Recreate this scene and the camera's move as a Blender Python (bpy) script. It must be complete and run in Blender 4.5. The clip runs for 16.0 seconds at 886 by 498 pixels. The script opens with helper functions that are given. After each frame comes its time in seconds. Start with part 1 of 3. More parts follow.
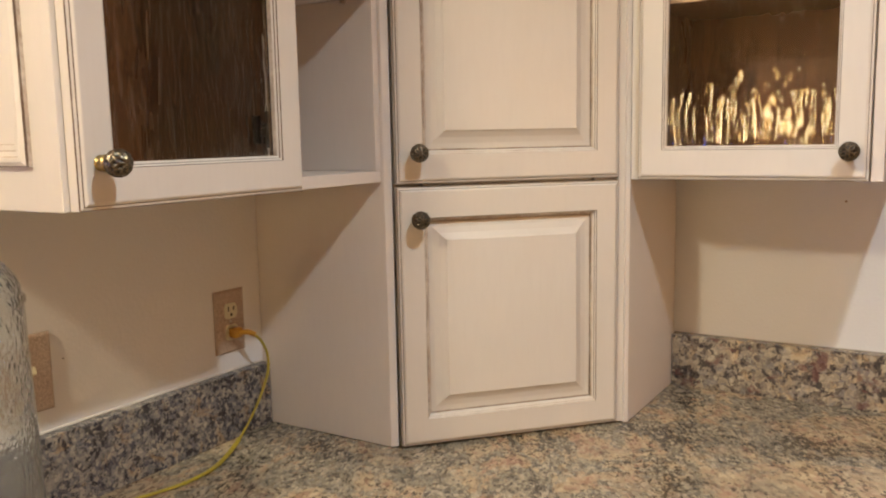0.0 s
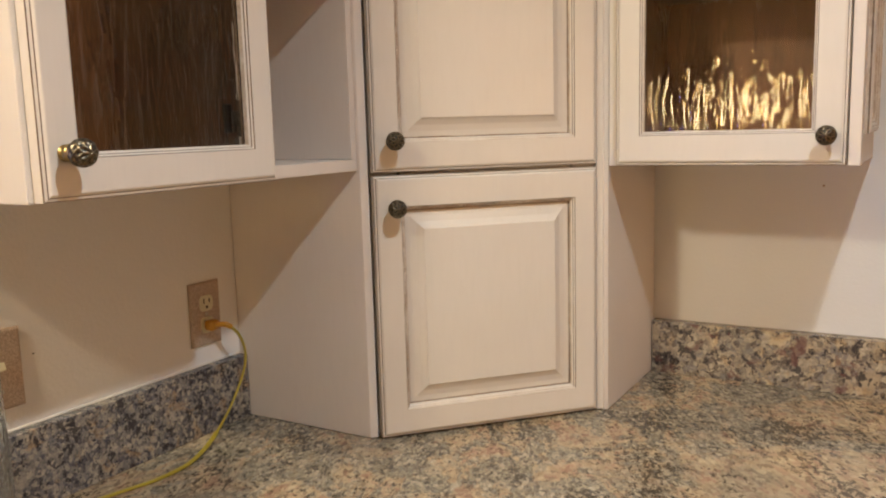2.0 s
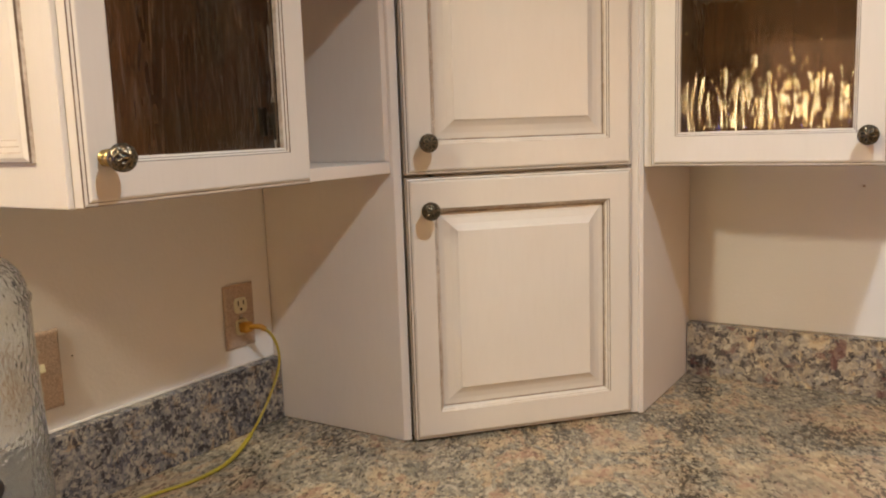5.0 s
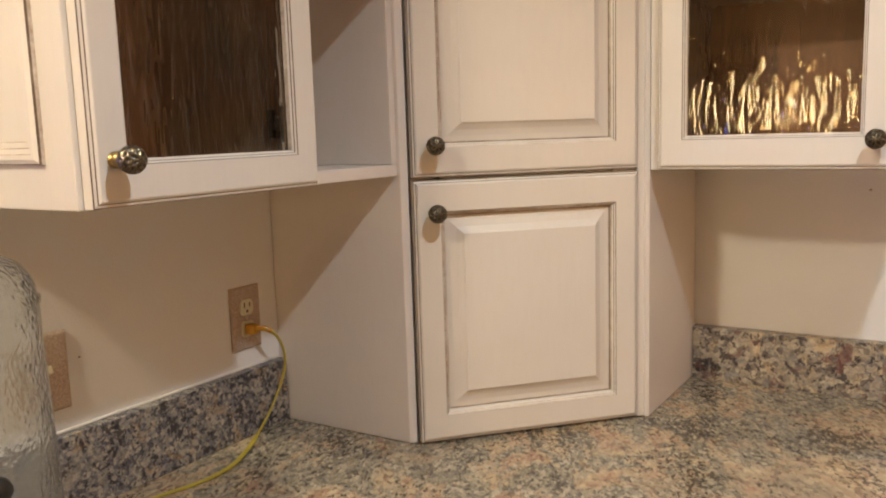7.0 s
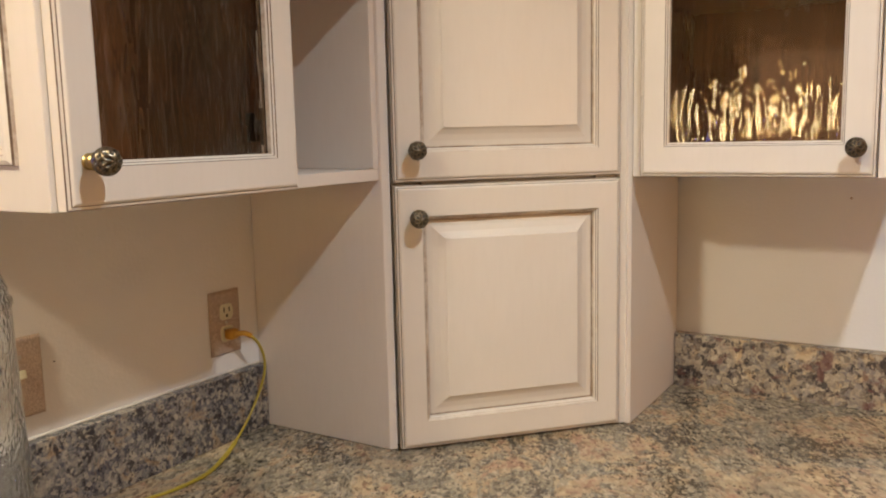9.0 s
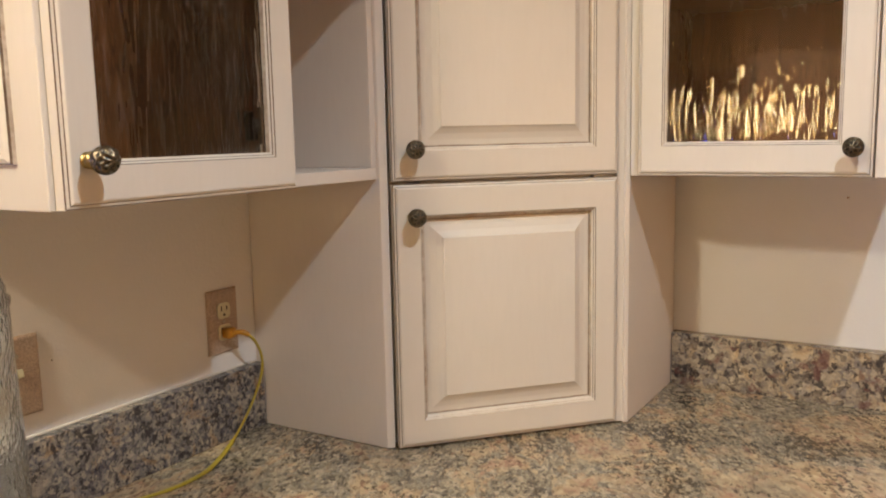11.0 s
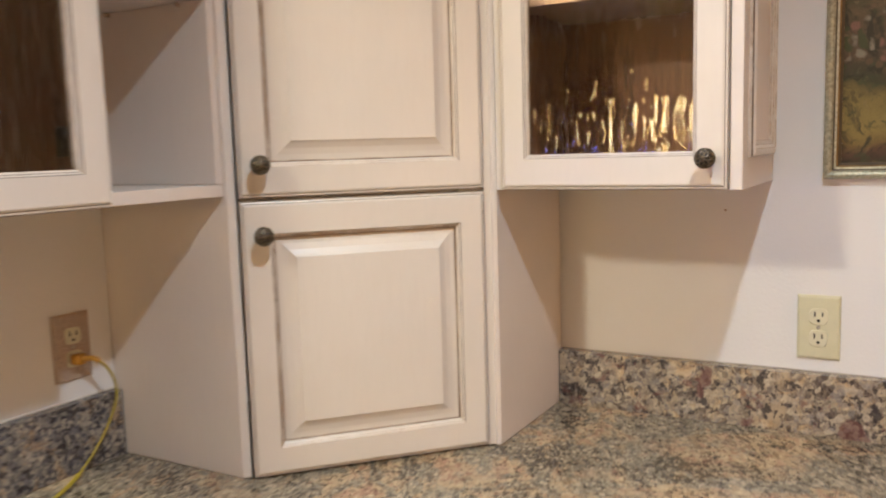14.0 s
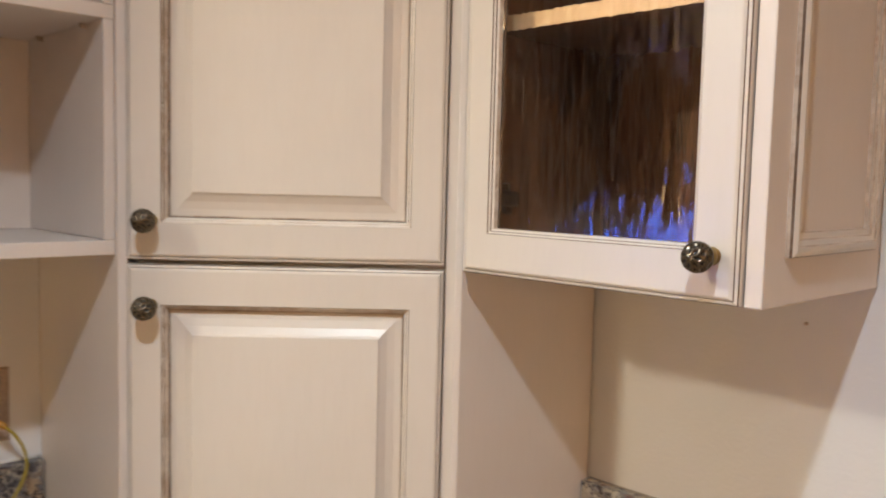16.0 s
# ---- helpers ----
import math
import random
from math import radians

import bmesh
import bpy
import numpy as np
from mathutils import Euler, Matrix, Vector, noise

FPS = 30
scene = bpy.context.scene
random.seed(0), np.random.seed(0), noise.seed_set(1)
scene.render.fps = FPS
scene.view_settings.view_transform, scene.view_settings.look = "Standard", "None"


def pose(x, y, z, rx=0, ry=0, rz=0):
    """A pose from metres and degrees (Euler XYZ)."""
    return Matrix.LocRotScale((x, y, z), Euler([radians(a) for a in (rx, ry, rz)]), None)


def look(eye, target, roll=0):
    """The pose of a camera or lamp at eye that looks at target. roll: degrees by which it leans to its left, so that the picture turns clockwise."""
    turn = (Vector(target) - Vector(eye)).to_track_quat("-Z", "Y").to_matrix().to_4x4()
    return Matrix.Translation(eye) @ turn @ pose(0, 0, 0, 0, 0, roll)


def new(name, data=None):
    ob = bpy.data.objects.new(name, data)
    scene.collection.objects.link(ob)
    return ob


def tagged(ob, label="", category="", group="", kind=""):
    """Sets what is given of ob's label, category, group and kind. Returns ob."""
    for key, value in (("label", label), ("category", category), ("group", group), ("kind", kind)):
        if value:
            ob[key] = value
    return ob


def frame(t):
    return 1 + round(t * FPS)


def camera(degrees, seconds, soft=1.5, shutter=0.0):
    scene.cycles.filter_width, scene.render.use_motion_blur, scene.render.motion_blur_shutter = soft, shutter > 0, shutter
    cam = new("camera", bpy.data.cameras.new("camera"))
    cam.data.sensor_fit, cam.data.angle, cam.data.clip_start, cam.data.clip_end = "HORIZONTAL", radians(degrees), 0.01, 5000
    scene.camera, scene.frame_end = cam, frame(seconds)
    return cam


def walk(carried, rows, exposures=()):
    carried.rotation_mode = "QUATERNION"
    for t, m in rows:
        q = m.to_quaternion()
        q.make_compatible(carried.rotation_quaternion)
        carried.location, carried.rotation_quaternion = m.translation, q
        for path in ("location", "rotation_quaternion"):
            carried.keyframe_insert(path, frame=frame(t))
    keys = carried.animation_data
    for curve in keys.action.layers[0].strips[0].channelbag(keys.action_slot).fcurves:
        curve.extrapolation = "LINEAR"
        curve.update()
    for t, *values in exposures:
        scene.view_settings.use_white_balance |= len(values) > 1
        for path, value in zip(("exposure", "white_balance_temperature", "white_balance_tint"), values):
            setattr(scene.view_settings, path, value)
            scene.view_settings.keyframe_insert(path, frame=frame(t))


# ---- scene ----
cam = camera(56.0, 16.0, soft=2.0, shutter=0.8)
PATH = [
    (0, (1.102, -1.743, 1.446), (0.066, -0.053, 1.18), -1.1),
    (0.5, (1.099, -1.739, 1.444), (0.085, -0.036, 1.178), -1.1),
    (1, (1.102, -1.735, 1.444), (0.106, -0.023, 1.168), -1.1),
    (1.5, (1.102, -1.729, 1.443), (0.111, -0.016, 1.154), -1.3),
    (2, (1.103, -1.727, 1.442), (0.103, -0.019, 1.151), -1.6),
    (2.5, (1.099, -1.724, 1.445), (0.091, -0.023, 1.146), -1.7),
    (3, (1.095, -1.722, 1.445), (0.079, -0.026, 1.143), -1.8),
    (3.5, (1.094, -1.721, 1.445), (0.063, -0.035, 1.14), -1.9),
    (4, (1.092, -1.722, 1.444), (0.047, -0.043, 1.144), -1.9),
    (6.5, (1.09, -1.733, 1.447), (0.03, -0.06, 1.165), -1.9),
    (7, (1.086, -1.731, 1.446), (0.025, -0.06, 1.163), -1.8),
    (7.5, (1.087, -1.73, 1.447), (0.03, -0.055, 1.164), -1.6),
    (8, (1.089, -1.726, 1.447), (0.053, -0.038, 1.17), -1.2),
    (8.5, (1.091, -1.724, 1.446), (0.057, -0.033, 1.174), -1.2),
    (9, (1.09, -1.721, 1.444), (0.055, -0.031, 1.174), -1.3),
    (11.5, (1.087, -1.723, 1.445), (0.064, -0.027, 1.17), -1.2),
    (12, (1.093, -1.72, 1.445), (0.073, -0.022, 1.169), -1.2),
    (12.5, (1.117, -1.712, 1.448), (0.107, -0.007, 1.179), -1.3),
    (13, (1.166, -1.698, 1.447), (0.173, 0.022, 1.206), -2.1),
    (13.5, (1.226, -1.673, 1.441), (0.248, 0.058, 1.22), -1.4),
    (14, (1.227, -1.579, 1.439), (0.251, 0.15, 1.198), -1.7),
    (14.2, (1.233, -1.515, 1.451), (0.239, 0.205, 1.215), -1.7),
    (14.5, (1.177, -1.382, 1.478), (0.27, 0.391, 1.301), -2.1),
    (14.7, (1.182, -1.316, 1.489), (0.269, 0.453, 1.298), -2.4),
    (15, (1.163, -1.26, 1.484), (0.213, 0.486, 1.264), -2.3),
    (15.2, (1.198, -1.214, 1.489), (0.159, 0.482, 1.275), -3.1),
    (15.5, (1.261, -1.126, 1.478), (0.025, 0.437, 1.307), -1.6),
    (15.7, (1.303, -1.089, 1.494), (-0.018, 0.4, 1.304), 1.2),
    (16, (1.356, -1.057, 1.476), (-0.072, 0.334, 1.319), 1.4),
]
walk(cam, [(t, look(eye, target, roll)) for t, eye, target, roll in PATH],
     [(0.0, 0.03, 6500, 10), (12.4, 0.04, 6500, 10), (13.3, 0.18, 6300, 10), (14.3, 0.22, 6050, 10), (16.0, 0.12, 6050, 10)])

# ---- light ----
world = bpy.data.worlds.new("world")
scene.world = world
world.use_nodes = True
world.node_tree.nodes["Background"].inputs[0].default_value = (0.02, 0.02, 0.03, 1)
world.node_tree.nodes["Background"].inputs[1].default_value = 1.0
scene.view_settings.exposure = 0.0

CEIL = 2.41
LAMP_A = (1.285, -1.22, 2.388)
LAMP_C = (0.25, -2.28, 2.37)


def bulb_light(name, place, watts, colour, radius):
    data = bpy.data.lights.new(name, "POINT")
    data.energy, data.color, data.shadow_soft_size = watts, colour, radius
    ob = new(name, data)
    ob.location = place
    return ob


def downlight(name, place, watts, colour, radius, cone, blend):
    """A recessed lamp: a wide cone that fades towards its rim."""
    data = bpy.data.lights.new(name, "SPOT")
    data.energy, data.color, data.shadow_soft_size = watts, colour, radius
    data.spot_size, data.spot_blend = radians(cone), blend
    ob = new(name, data)
    ob.location = place
    return ob


downlight("kitchen_light", LAMP_A, 58.0, (0.85, 0.95, 0.99), 0.03, 154.0, 0.95)
bulb_light("far_kitchen_light", LAMP_C, 66.0, (1.0, 0.885, 0.64), 0.07)


# ---- materials ----
def material(name):
    m = bpy.data.materials.new(name)
    m.use_nodes = True
    nt = m.node_tree
    return m, nt, nt.nodes["Principled BSDF"]


def node(nt, kind, **values):
    n = nt.nodes.new(kind)
    for key, value in values.items():
        n.inputs[key].default_value = value
    return n


def coords(nt, scale, world_space=False):
    mp = nt.nodes.new("ShaderNodeMapping")
    mp.inputs["Scale"].default_value = scale
    if world_space:
        nt.links.new(nt.nodes.new("ShaderNodeNewGeometry").outputs["Position"], mp.inputs["Vector"])
    else:
        nt.links.new(nt.nodes.new("ShaderNodeTexCoord").outputs["Object"], mp.inputs["Vector"])
    return mp.outputs["Vector"]


def ramp(nt, fac, stops, constant=False):
    r = nt.nodes.new("ShaderNodeValToRGB")
    r.color_ramp.interpolation = "CONSTANT" if constant else "LINEAR"
    while len(r.color_ramp.elements) < len(stops):
        r.color_ramp.elements.new(0.5)
    for e, (place, colour) in zip(r.color_ramp.elements, stops):
        e.position, e.color = place, (*colour, 1)
    nt.links.new(fac, r.inputs["Fac"])
    return r.outputs["Color"]


def mix(nt, fac, a, b, kind="MIX"):
    n = nt.nodes.new("ShaderNodeMix")
    n.data_type, n.blend_type = "RGBA", kind
    for socket, value in ((0, fac), (6, a), (7, b)):
        if isinstance(value, (float, int)):
            n.inputs[socket].default_value = value
        elif isinstance(value, tuple):
            n.inputs[socket].default_value = (*value, 1)
        else:
            nt.links.new(value, n.inputs[socket])
    return n.outputs[2]


def noise_tex(nt, vec, scale, detail=4.0, rough=0.55, distortion=0.0):
    n = node(nt, "ShaderNodeTexNoise", Scale=scale, Detail=detail, Roughness=rough, Distortion=distortion)
    nt.links.new(vec, n.inputs["Vector"])
    return n.outputs["Fac"]


def bump(nt, bsdf, height, strength, distance):
    b = node(nt, "ShaderNodeBump", Strength=strength, Distance=distance)
    nt.links.new(height, b.inputs["Height"])
    nt.links.new(b.outputs["Normal"], bsdf.inputs["Normal"])


def painted(name, light, dark, rough, grain=(14, 14, 2.2), strength=0.06):
    m, nt, b = material(name)
    v = coords(nt, grain)
    big = noise_tex(nt, coords(nt, (3, 3, 3)), 1.6, 3)
    streak = noise_tex(nt, v, 9, 5, 0.6)
    col = mix(nt, ramp(nt, big, [(0.3, (0, 0, 0)), (0.75, (1, 1, 1))]), light, dark)
    col = mix(nt, ramp(nt, streak, [(0.45, (0, 0, 0)), (0.8, (0.22, 0.22, 0.22))]), col, tuple(c * 0.9 for c in dark))
    nt.links.new(col, b.inputs["Base Color"])
    b.inputs["Roughness"].default_value = rough
    bump(nt, b, streak, strength, 0.0006)
    return m


CREAM = painted("cream_glazed_paint", (0.735, 0.685, 0.63), (0.70, 0.645, 0.58), 0.32)
SIDE = painted("cream_side_paint", (0.755, 0.69, 0.64), (0.725, 0.655, 0.60), 0.40)


def worn_glaze(name, brown, paint, fade):
    """Brown glaze wiped off unevenly along the grooves."""
    m, nt, b = material(name)
    along = noise_tex(nt, coords(nt, (9, 9, 9)), 1.4, 5, 0.7)
    fine = noise_tex(nt, coords(nt, (60, 60, 60)), 2.0, 3, 0.6)
    worn = mix(nt, 0.35, along, fine)
    col = mix(nt, ramp(nt, worn, [(fade, (0, 0, 0)), (fade + 0.22, (1, 1, 1))]), brown, paint)
    nt.links.new(col, b.inputs["Base Color"])
    b.inputs["Roughness"].default_value = 0.45
    return m


GLAZE = worn_glaze("brown_glaze", (0.12, 0.075, 0.048), (0.36, 0.28, 0.21), 0.50)
SOFT_GLAZE = worn_glaze("thin_brown_glaze", (0.40, 0.30, 0.22), (0.70, 0.63, 0.54), 0.40)


def wall_paint(name, light, dark):
    m, nt, b = material(name)
    v = coords(nt, (1, 1, 1), True)
    peel = noise_tex(nt, v, 150, 3, 0.5)
    broad = noise_tex(nt, v, 2.5, 3)
    nt.links.new(mix(nt, ramp(nt, broad, [(0.35, (0, 0, 0)), (0.7, (1, 1, 1))]), light, dark), b.inputs["Base Color"])
    b.inputs["Roughness"].default_value = 0.75
    bump(nt, b, peel, 0.28, 0.002)
    return m


WALL = wall_paint("white_wall_paint", (0.765, 0.765, 0.77), (0.735, 0.73, 0.73))
# unseen room walls: cream set for bounce light, browns for dark pane reflections
ROOM = wall_paint("cream_room_paint", (0.66, 0.55, 0.40), (0.62, 0.51, 0.37))
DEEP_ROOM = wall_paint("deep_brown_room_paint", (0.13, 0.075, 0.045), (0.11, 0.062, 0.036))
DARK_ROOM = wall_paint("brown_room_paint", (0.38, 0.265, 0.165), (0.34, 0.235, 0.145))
CEILING = wall_paint("ceiling_paint", (0.82, 0.80, 0.76), (0.79, 0.77, 0.73))


def granite(name, grain, palette, patch, patch_scale, buff, dark, maroon, warp_size=0.010, buff_from=0.53, speck=0.55):
    """Polished granite: angular crystals at two sizes, drifting mineral fields, dark grains and a few rusty spots."""
    m, nt, b = material(name)
    pos = coords(nt, (1, 1, 1), True)
    warp = node(nt, "ShaderNodeTexNoise", Scale=55.0, Detail=3.0)
    nt.links.new(pos, warp.inputs["Vector"])
    add = nt.nodes.new("ShaderNodeVectorMath")
    add.operation = "MULTIPLY_ADD"
    add.inputs[1].default_value = (warp_size, warp_size, warp_size)
    nt.links.new(warp.outputs["Color"], add.inputs[0])
    nt.links.new(pos, add.inputs[2])
    v = add.outputs[0]

    def crystals(scale, stops, channel):
        cell = node(nt, "ShaderNodeTexVoronoi", Scale=scale)
        nt.links.new(v, cell.inputs["Vector"])
        sep = nt.nodes.new("ShaderNodeSeparateColor")
        nt.links.new(cell.outputs["Color"], sep.inputs[0])
        return ramp(nt, sep.outputs[channel], stops, True)

    col = crystals(grain, palette, 0)
    col = mix(nt, 0.30, col, crystals(grain * 2.3, palette, 1))
    col = mix(nt, 0.22, col, crystals(grain * 0.5, palette, 2))
    # buff mineral fields, broken up by grain
    drift = node(nt, "ShaderNodeMapping")
    drift.inputs["Scale"].default_value = patch
    drift.inputs["Rotation"].default_value = (0, 0, 0.35)
    nt.links.new(v, drift.inputs["Vector"])
    field = noise_tex(nt, drift.outputs["Vector"], patch_scale, 6, 0.62, 0.5)
    col = mix(nt, ramp(nt, field, [(buff_from, (0, 0, 0)), (buff_from + 0.05, (0.45, 0.45, 0.45)), (buff_from + 0.15, (0.8, 0.8, 0.8))]), col, buff)
    cool = noise_tex(nt, drift.outputs["Vector"], patch_scale * 0.8, 4, 0.6, 0.8)
    col = mix(nt, ramp(nt, cool, [(0.30, (0.38, 0.38, 0.38)), (0.44, (0, 0, 0))]), col, (0.20, 0.19, 0.185))
    pale = noise_tex(nt, v, grain * 0.42, 4, 0.6, 0.2)
    col = mix(nt, ramp(nt, pale, [(0.60, (0, 0, 0)), (0.66, (0.7, 0.7, 0.7))]), col, tuple(min(1, c * 1.25) for c in buff))
    ochre = noise_tex(nt, v, patch_scale * 2.2, 5, 0.65, 0.6)
    col = mix(nt, ramp(nt, ochre, [(0.56, (0, 0, 0)), (0.66, (0.5, 0.5, 0.5))]), col, (0.44, 0.29, 0.15))
    # dark mica clusters
    mica = noise_tex(nt, v, grain * speck, 4, 0.7, 0.1)
    where = noise_tex(nt, pos, patch_scale * 1.6, 3, 0.5, 0.4)
    both = mix(nt, 0.32, mica, where)
    col = mix(nt, ramp(nt, both, [(dark, (0, 0, 0)), (dark + 0.03, (0.85, 0.85, 0.85))]), col, (0.035, 0.031, 0.036))
    rust = noise_tex(nt, v, 15, 4, 0.65, 0.4)
    col = mix(nt, ramp(nt, rust, [(maroon, (0, 0, 0)), (maroon + 0.05, (0.65, 0.65, 0.65))]), col, (0.15, 0.06, 0.055))
    nt.links.new(col, b.inputs["Base Color"])
    nt.links.new(ramp(nt, field, [(0.3, (0.13, 0.13, 0.13)), (0.7, (0.22, 0.22, 0.22))]), b.inputs["Roughness"])
    bump(nt, b, mica, 0.04, 0.0004)
    return m


BACK_GRAINS = [(0.0, (0.06, 0.045, 0.04)), (0.22, (0.17, 0.14, 0.12)), (0.40, (0.32, 0.27, 0.21)), (0.58, (0.46, 0.39, 0.29)), (0.74, (0.27, 0.25, 0.235)), (0.88, (0.56, 0.48, 0.36))]
GREY_GRAINS = [(0.0, (0.04, 0.04, 0.052)), (0.26, (0.10, 0.10, 0.12)), (0.44, (0.24, 0.225, 0.21)), (0.62, (0.38, 0.345, 0.29)), (0.78, (0.19, 0.185, 0.195)), (0.92, (0.46, 0.41, 0.33))]
GRANITE_BACK = granite("granite_splash", 100.0, BACK_GRAINS, (1.0, 1.0, 0.5), 19.0, (0.52, 0.41, 0.27), 0.532, 0.575, 0.012, 0.55)
GRANITE_SIDE = granite("grey_granite_splash", 150.0, GREY_GRAINS, (1.0, 1.0, 1.0), 12.0, (0.38, 0.33, 0.26), 0.525, 0.72, 0.008, 0.60)


def worktop_granite():
    """Polished granite with a fine olive and tan grain, long buff veins, grey drifts and rusty spots."""
    m, nt, b = material("polished_brown_granite")
    turn = node(nt, "ShaderNodeMapping")
    turn.inputs["Rotation"].default_value = (0, 0, -0.49)
    nt.links.new(coords(nt, (1, 1, 1), True), turn.inputs["Vector"])
    slab = node(nt, "ShaderNodeMapping")
    slab.inputs["Scale"].default_value = (1.0, 0.52, 1.0)
    nt.links.new(turn.outputs["Vector"], slab.inputs["Vector"])
    pos = slab.outputs["Vector"]
    warp = node(nt, "ShaderNodeTexNoise", Scale=38.0, Detail=4.0)
    nt.links.new(pos, warp.inputs["Vector"])
    add = nt.nodes.new("ShaderNodeVectorMath")
    add.operation = "MULTIPLY_ADD"
    add.inputs[1].default_value = (0.007, 0.007, 0.007)
    nt.links.new(warp.outputs["Color"], add.inputs[0])
    nt.links.new(pos, add.inputs[2])
    v = add.outputs[0]
    flow = node(nt, "ShaderNodeMapping")
    flow.inputs["Rotation"].default_value = (0, 0, 0.62)
    flow.inputs["Scale"].default_value = (0.40, 1.5, 1.0)
    nt.links.new(v, flow.inputs["Vector"])
    f = flow.outputs["Vector"]

    def grains(scale, channel, stops):
        cell = node(nt, "ShaderNodeTexVoronoi", Scale=scale)
        nt.links.new(v, cell.inputs["Vector"])
        sep = nt.nodes.new("ShaderNodeSeparateColor")
        nt.links.new(cell.outputs["Color"], sep.inputs[0])
        return ramp(nt, sep.outputs[channel], stops, True)

    olive = [(0.0, (0.05, 0.042, 0.034)), (0.14, (0.15, 0.125, 0.095)), (0.32, (0.28, 0.24, 0.175)), (0.55, (0.40, 0.345, 0.25)), (0.74, (0.23, 0.21, 0.18)), (0.88, (0.56, 0.48, 0.36))]
    tan = [(0.0, (0.15, 0.095, 0.06)), (0.12, (0.38, 0.265, 0.155)), (0.35, (0.52, 0.385, 0.235)), (0.60, (0.62, 0.485, 0.31)), (0.82, (0.47, 0.29, 0.19))]
    base = mix(nt, 0.30, grains(175.0, 0, olive), grains(390.0, 1, olive))
    base = mix(nt, 0.22, base, grains(75.0, 2, olive))
    buff = mix(nt, 0.40, grains(150.0, 1, tan), grains(45.0, 0, tan))
    # long buff veins that run beside the splash, and loose buff patches
    vein = noise_tex(nt, f, 6.0, 7, 0.66, 0.9)
    col = mix(nt, ramp(nt, vein, [(0.51, (0, 0, 0)), (0.56, (0.6, 0.6, 0.6)), (0.62, (1, 1, 1))]), base, buff)
    patch = noise_tex(nt, v, 17, 7, 0.70, 0.5)
    col = mix(nt, ramp(nt, patch, [(0.51, (0, 0, 0)), (0.57, (0.8, 0.8, 0.8))]), col, buff)
    grey = noise_tex(nt, f, 5.2, 5, 0.6, 0.8)
    col = mix(nt, ramp(nt, grey, [(0.36, (0.6, 0.6, 0.6)), (0.47, (0, 0, 0))]), col, mix(nt, 0.5, base, (0.21, 0.19, 0.155)))
    # dark mineral, small flecks everywhere and short threads along the veins
    fleck = noise_tex(nt, v, 120, 4, 0.75, 0.0)
    where = noise_tex(nt, pos, 11, 4, 0.6, 0.3)
    col = mix(nt, ramp(nt, mix(nt, 0.38, fleck, where), [(0.538, (0, 0, 0)), (0.566, (0.85, 0.85, 0.85))]), col, (0.050, 0.038, 0.027))
    thread = noise_tex(nt, f, 26, 5, 0.7, 0.7)
    col = mix(nt, ramp(nt, thread, [(0.66, (0, 0, 0)), (0.70, (0.8, 0.8, 0.8))]), col, (0.065, 0.045, 0.032))
    rust = noise_tex(nt, v, 17, 4, 0.65, 0.4)
    col = mix(nt, ramp(nt, rust, [(0.62, (0, 0, 0)), (0.68, (0.5, 0.5, 0.5))]), col, (0.25, 0.115, 0.085))
    nt.links.new(col, b.inputs["Base Color"])
    nt.links.new(ramp(nt, patch, [(0.3, (0.12, 0.12, 0.12)), (0.7, (0.22, 0.22, 0.22))]), b.inputs["Roughness"])
    bump(nt, b, fleck, 0.04, 0.0004)
    return m


GRANITE = worktop_granite()


def wood(name, light, dark, rough=0.45):
    m, nt, b = material(name)
    v = coords(nt, (26, 26, 1.3))
    g = noise_tex(nt, v, 2.2, 6, 0.65, 0.8)
    nt.links.new(ramp(nt, g, [(0.3, dark), (0.7, light)]), b.inputs["Base Color"])
    b.inputs["Roughness"].default_value = rough
    bump(nt, b, g, 0.15, 0.0006)
    return m


# cream-tan shelf edge, darkened because the pane casts no shade on it
DIM_EDGE = wood("dimmed_shelf_edge", (0.58, 0.44, 0.29), (0.48, 0.35, 0.22))
BROWN = wood("brown_cabinet_lining", (0.155, 0.062, 0.024), (0.030, 0.012, 0.005))
FLOORWOOD = wood("floor_wood", (0.56, 0.44, 0.31), (0.48, 0.36, 0.24))


def plain(name, colour, rough, metal=0.0, spread=0.12, scale=60.0, relief=0.08):
    m, nt, b = material(name)
    n = noise_tex(nt, coords(nt, (1, 1, 1)), scale, 4)
    nt.links.new(ramp(nt, n, [(0.3, tuple(c * (1 - spread) for c in colour)), (0.7, tuple(min(1, c * (1 + spread)) for c in colour))]), b.inputs["Base Color"])
    b.inputs["Roughness"].default_value, b.inputs["Metallic"].default_value = rough, metal
    bump(nt, b, n, relief, 0.0005)
    return m


BRASS = plain("antique_brass", (0.36, 0.27, 0.12), 0.32, 1.0, 0.25)
BRONZE = plain("dark_bronze", (0.155, 0.13, 0.095), 0.28, 1.0, 0.5, 400)
# hinge metal, and the painted shade in the knob hollows
BLACK = plain("black_hollow_and_hinge", (0.012, 0.011, 0.010), 0.4, 0.0)
IVORY = plain("ivory_plastic", (0.62, 0.60, 0.42), 0.38, 0, 0.03)
IVORY_FACE = plain("ivory_receptacle", (0.66, 0.635, 0.47), 0.35, 0, 0.03)
SLOT = plain("slot_black", (0.02, 0.016, 0.012), 0.6)
STONE_PLATE = plain("brown_stone_plate", (0.43, 0.335, 0.265), 0.45, 0.0, 0.34, 420, 0.2)
YELLOW = plain("yellow_vinyl", (0.38, 0.30, 0.03), 0.38, 0, 0.1, 30)
ORANGE = plain("amber_plug", (0.46, 0.22, 0.02), 0.3, 0, 0.08, 30)
